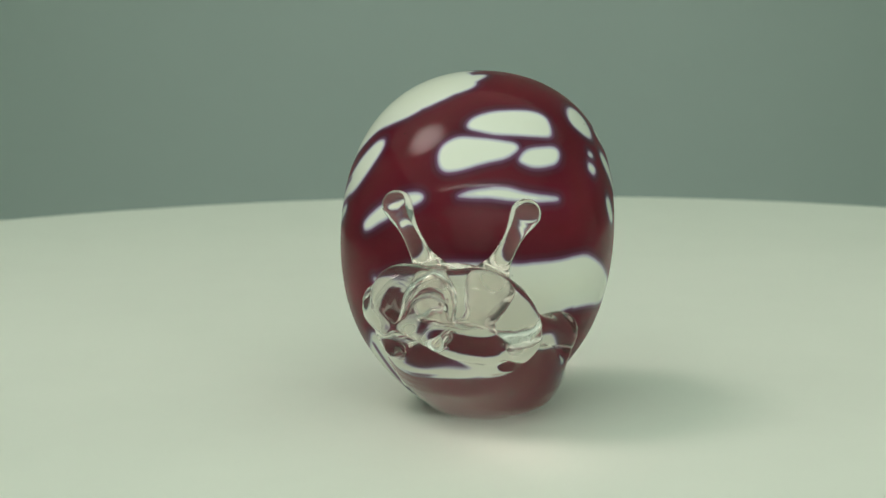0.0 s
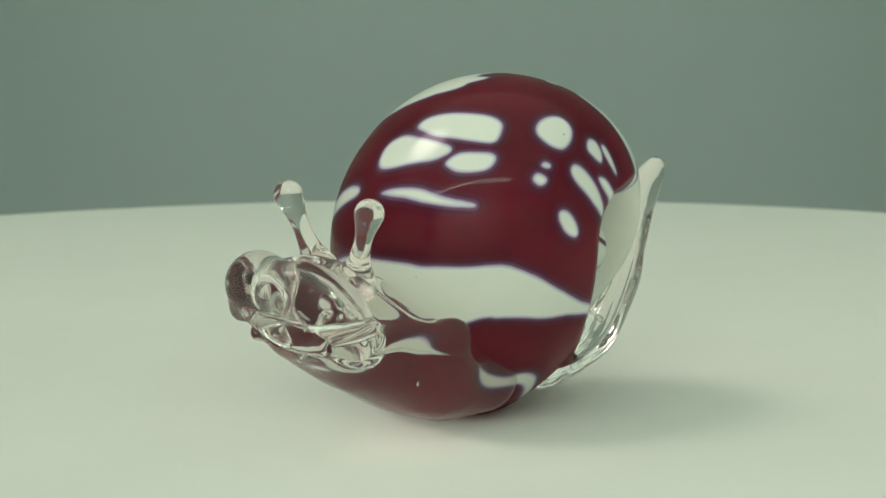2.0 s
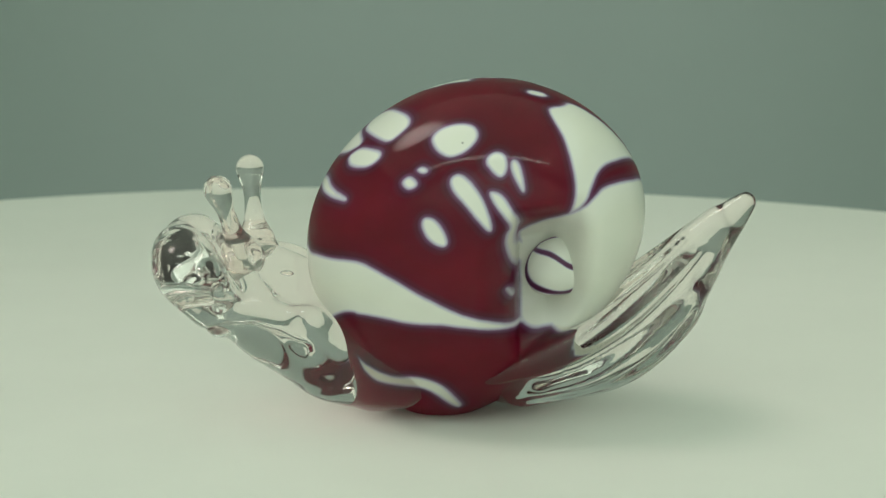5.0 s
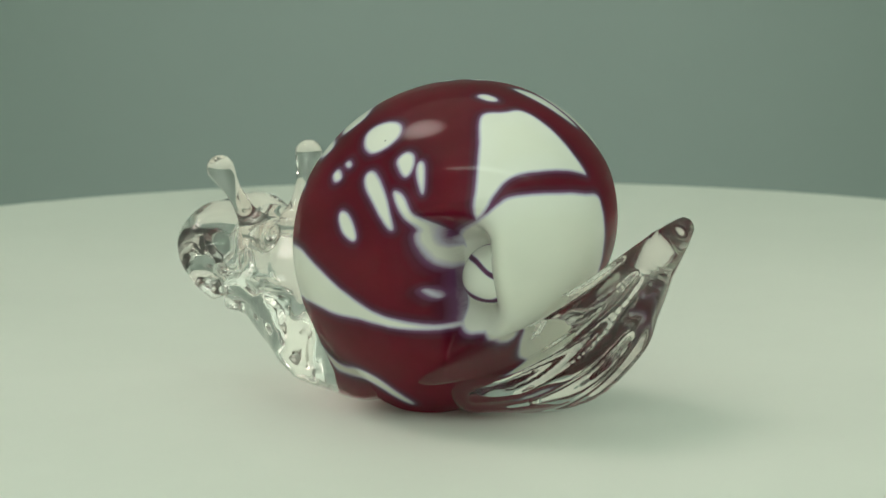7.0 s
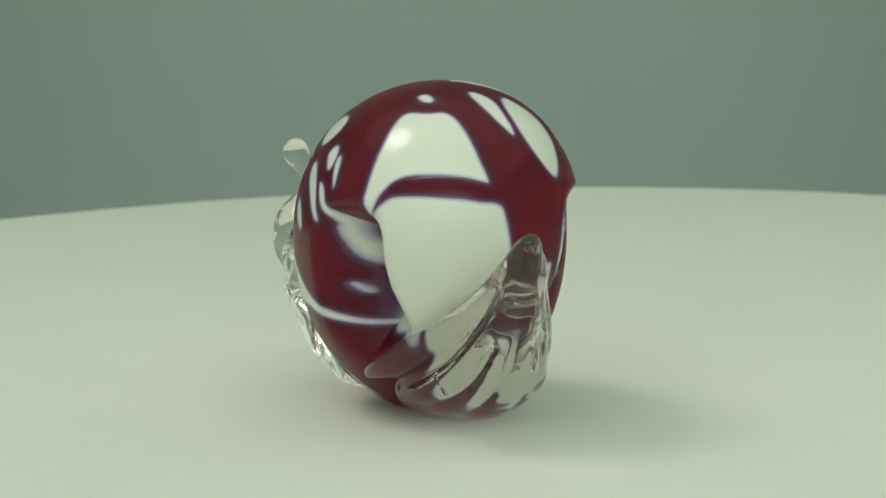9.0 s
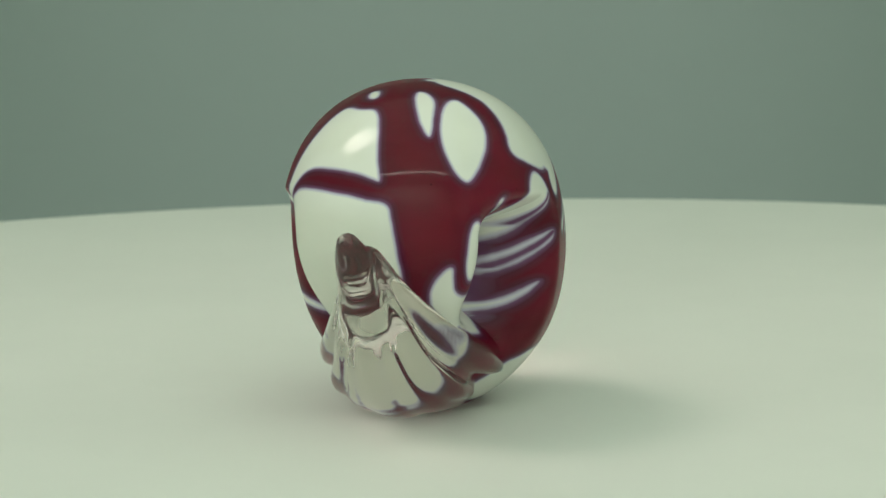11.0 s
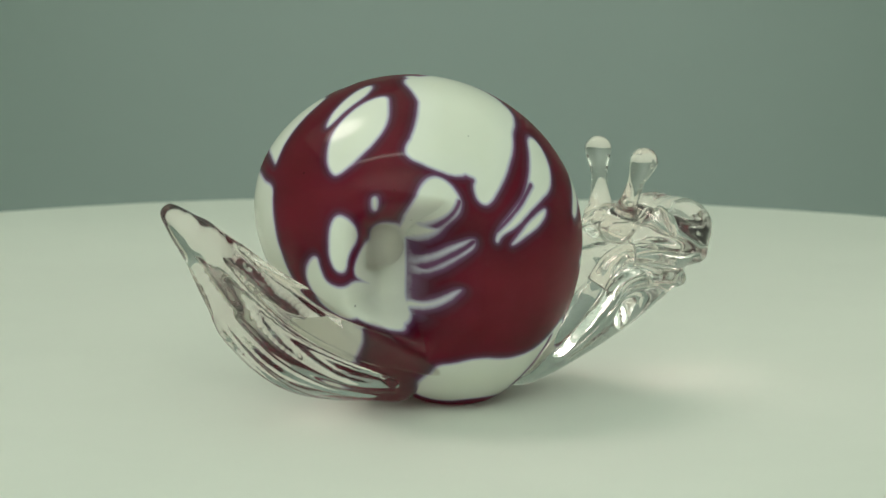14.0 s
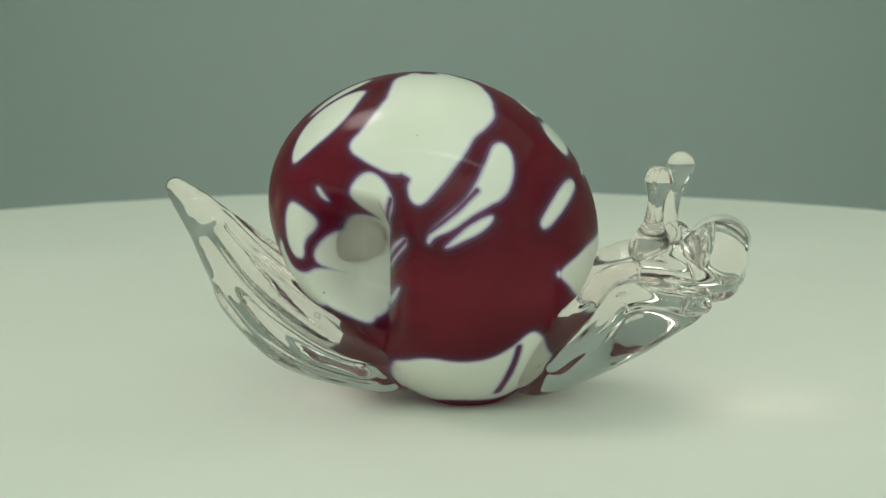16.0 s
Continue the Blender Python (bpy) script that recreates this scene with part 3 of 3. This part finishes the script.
head.path([(2, -36, 26, 8), (1, -48, 33, 7), (1, -58, 35, 6)], 4.0)
# the snout: a round lobe on one side, from which the rim rolls over the top and curls out low on the other
head.path([(-12, -58, 33, 6.5), (-10, -66, 36.5, 6.8), (-9, -69.5, 38.6, 6.8)], 4.0)
head.path([(-9, -68, 38.5, 6.8), (0, -71, 39.3, 6.2), (8, -69.5, 38, 6.6), (12, -64, 35, 5.5)], 4.0)
head.path([(7, -69, 38, 6.4), (13, -69, 35.5, 6.6), (15.5, -64, 30, 5.6), (12, -60, 26, 6)], 3.5)
head.path([(-15, -62, 33, 2.6), (-10, -62, 39.5, 2.6), (-3, -60, 42, 2.8), (6, -58, 41, 2.8), (12, -54, 35.5, 2.8), (17, -48, 28.5, 3.2), (20.5, -42, 25, 3.6), (23, -38, 26, 3.6)], 2.0)
head.path([(-6, -73, 33, 3), (3, -70, 28, 3.2), (12, -62, 26, 3.2), (18, -51, 27.5, 3), (21, -41, 25, 3.6), (20, -34, 20, 4), (14, -25, 13, 5)], 2.0)
head.path([(20.5, -38, 24, 4.6), (17, -36, 19, 6.6), (13, -33, 15, 9)], 4.0)
# the rim on the other flank runs level, then drops to the foot, with a thinner fold under it
head.path([(-12, -71, 33, 3.2), (-16.5, -62, 34, 3), (-18, -53, 35.5, 2.8), (-17.5, -44, 34, 2.8), (-17.5, -38, 27, 3), (-15.5, -28, 17, 3.4), (-11, -20, 10, 4)], 1.8)
head.path([(-12, -66, 26.5, 2.2), (-15.5, -55, 28.5, 2), (-16, -47, 27, 2), (-15.5, -41, 20.5, 2.2), (-13, -31, 12, 2.6)], 1.4)
head.groove([(-17, -66, 29, 1.6), (-20, -58, 30, 2.0), (-20.5, -50, 31, 2.0), (-20, -44, 28, 1.8), (-19, -40, 21, 1.4)])
head.groove([(-18, -62, 24, 1.4), (-19, -52, 24.5, 1.6), (-18.5, -44, 20, 1.5), (-17, -35, 12, 1.2)])
head.groove([(-14, -54, 40, 1.0), (-14.5, -45, 38, 1.1), (-14, -38, 33, 1.0)])
head.groove([(-3, -77.5, 31, 2.0), (5, -75, 31, 2.6), (13, -67.5, 30.5, 2.4), (18, -58, 30.5, 1.6)], 2.0)
head.groove([(-12, -62.5, 45, 1.2), (0, -63.5, 46.5, 1.5), (10, -62.5, 45, 1.2)], 2.0)
head.groove([(11, -68, 22.5, 1.4), (18, -56, 22.5, 1.8), (22, -47, 21.5, 1.8), (24, -39, 20, 1.6)])
head.groove([(19, -42, 31, 1.0), (14, -50, 36.5, 1.1), (10, -54, 41.5, 1.0)])
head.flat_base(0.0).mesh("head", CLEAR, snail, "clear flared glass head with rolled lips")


def tentacle(a, b):
    a, b = np.array(a, float), np.array(b, float)
    t = Melt(np.minimum(a, b) - 8, np.maximum(a, b) + 8, 0.4)
    at = [a + (b - a) * s for s in (0.0, 0.3, 0.6, 0.78, 1.0)]
    t.path([(*p, r) for p, r in zip(at, (5.4, 2.8, 2.1, 2.4, 3.5))])
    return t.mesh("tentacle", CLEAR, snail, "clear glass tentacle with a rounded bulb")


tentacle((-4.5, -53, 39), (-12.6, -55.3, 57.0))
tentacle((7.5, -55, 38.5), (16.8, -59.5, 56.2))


def air_bubble(parent, x, y, z, r, long):
    """A small hollow in the glass: its faces look inward."""
    bm = bmesh.new()
    bmesh.ops.create_icosphere(bm, subdivisions=3, radius=0.001)
    for v in bm.verts:
        v.co = Vector((v.co.x * r + x * 0.001, v.co.y * r * long + y * 0.001, v.co.z * r * (1 + long) / 2 + z * 0.001))
    bmesh.ops.reverse_faces(bm, faces=bm.faces)
    return mesh_object("air_bubble", bm, CLEAR, parent, True)


for skin in (SHELL_PART, *TIPS):
    bare_of(skin, (head, tail))

HEAD = [o for o in snail.children if o.name == "head"][0]
TAIL = [o for o in snail.children if o.name == "tail"][0]
fold = Melt((-16, -74, 26), (10, -56, 46), 0.4)
fold.path([(-9.5, -65, 35, 0.8), (-7.5, -66.5, 38.5, 1.4), (-3, -67, 40, 1.7), (1, -66.5, 38.3, 1.5), (1.2, -65.5, 35.5, 1.0), (-1, -65, 34, 0.6)])
fold.path([(-6, -65, 34.5, 1.3), (-1.5, -66, 36.2, 1.2), (3, -64, 33.5, 0.6)], 0.8)
fold.path([(-1, -62, 32, 0.5), (-2, -60, 27, 0.9), (-2.5, -58, 22, 1.1)], 0.5)
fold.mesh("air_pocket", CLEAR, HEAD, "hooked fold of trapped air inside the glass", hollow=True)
air_bubble(HEAD, -9.5, -47, 27, 0.7, 1.8)
air_bubble(HEAD, 6, -62, 33, 0.55, 1.2)
air_bubble(HEAD, 9, -36, 15, 0.5, 1.0)
air_bubble(TAIL, -11, 17, 10, 0.9, 1.4)
air_bubble(TAIL, 8, 30, 14, 0.5, 2.0)

# ---- what turns ----
SNAIL_AT = pose(0.0067, 0.0044, 0.0, 0, 0, -7.0)
TURNS = ((0.0, 0.0), (1.0, -17.0), (2.0, -34.3), (3.0, -51.5), (4.0, -68.5), (6.5, -110.8), (8.0, -135.9), (9.0, -152.6),
         (11.5, -193.6), (13.0, -218.5), (14.0, -235.4), (15.0, -252.4), (16.0, -269.5))


def motions():
    walk(turntable, [(t, pose(0, 0, 0, 0, 0, a)) for t, a in TURNS])
    walk(snail, [(t, pose(0, 0, 0, 0, 0, a) @ SNAIL_AT) for t, a in TURNS])


motions()
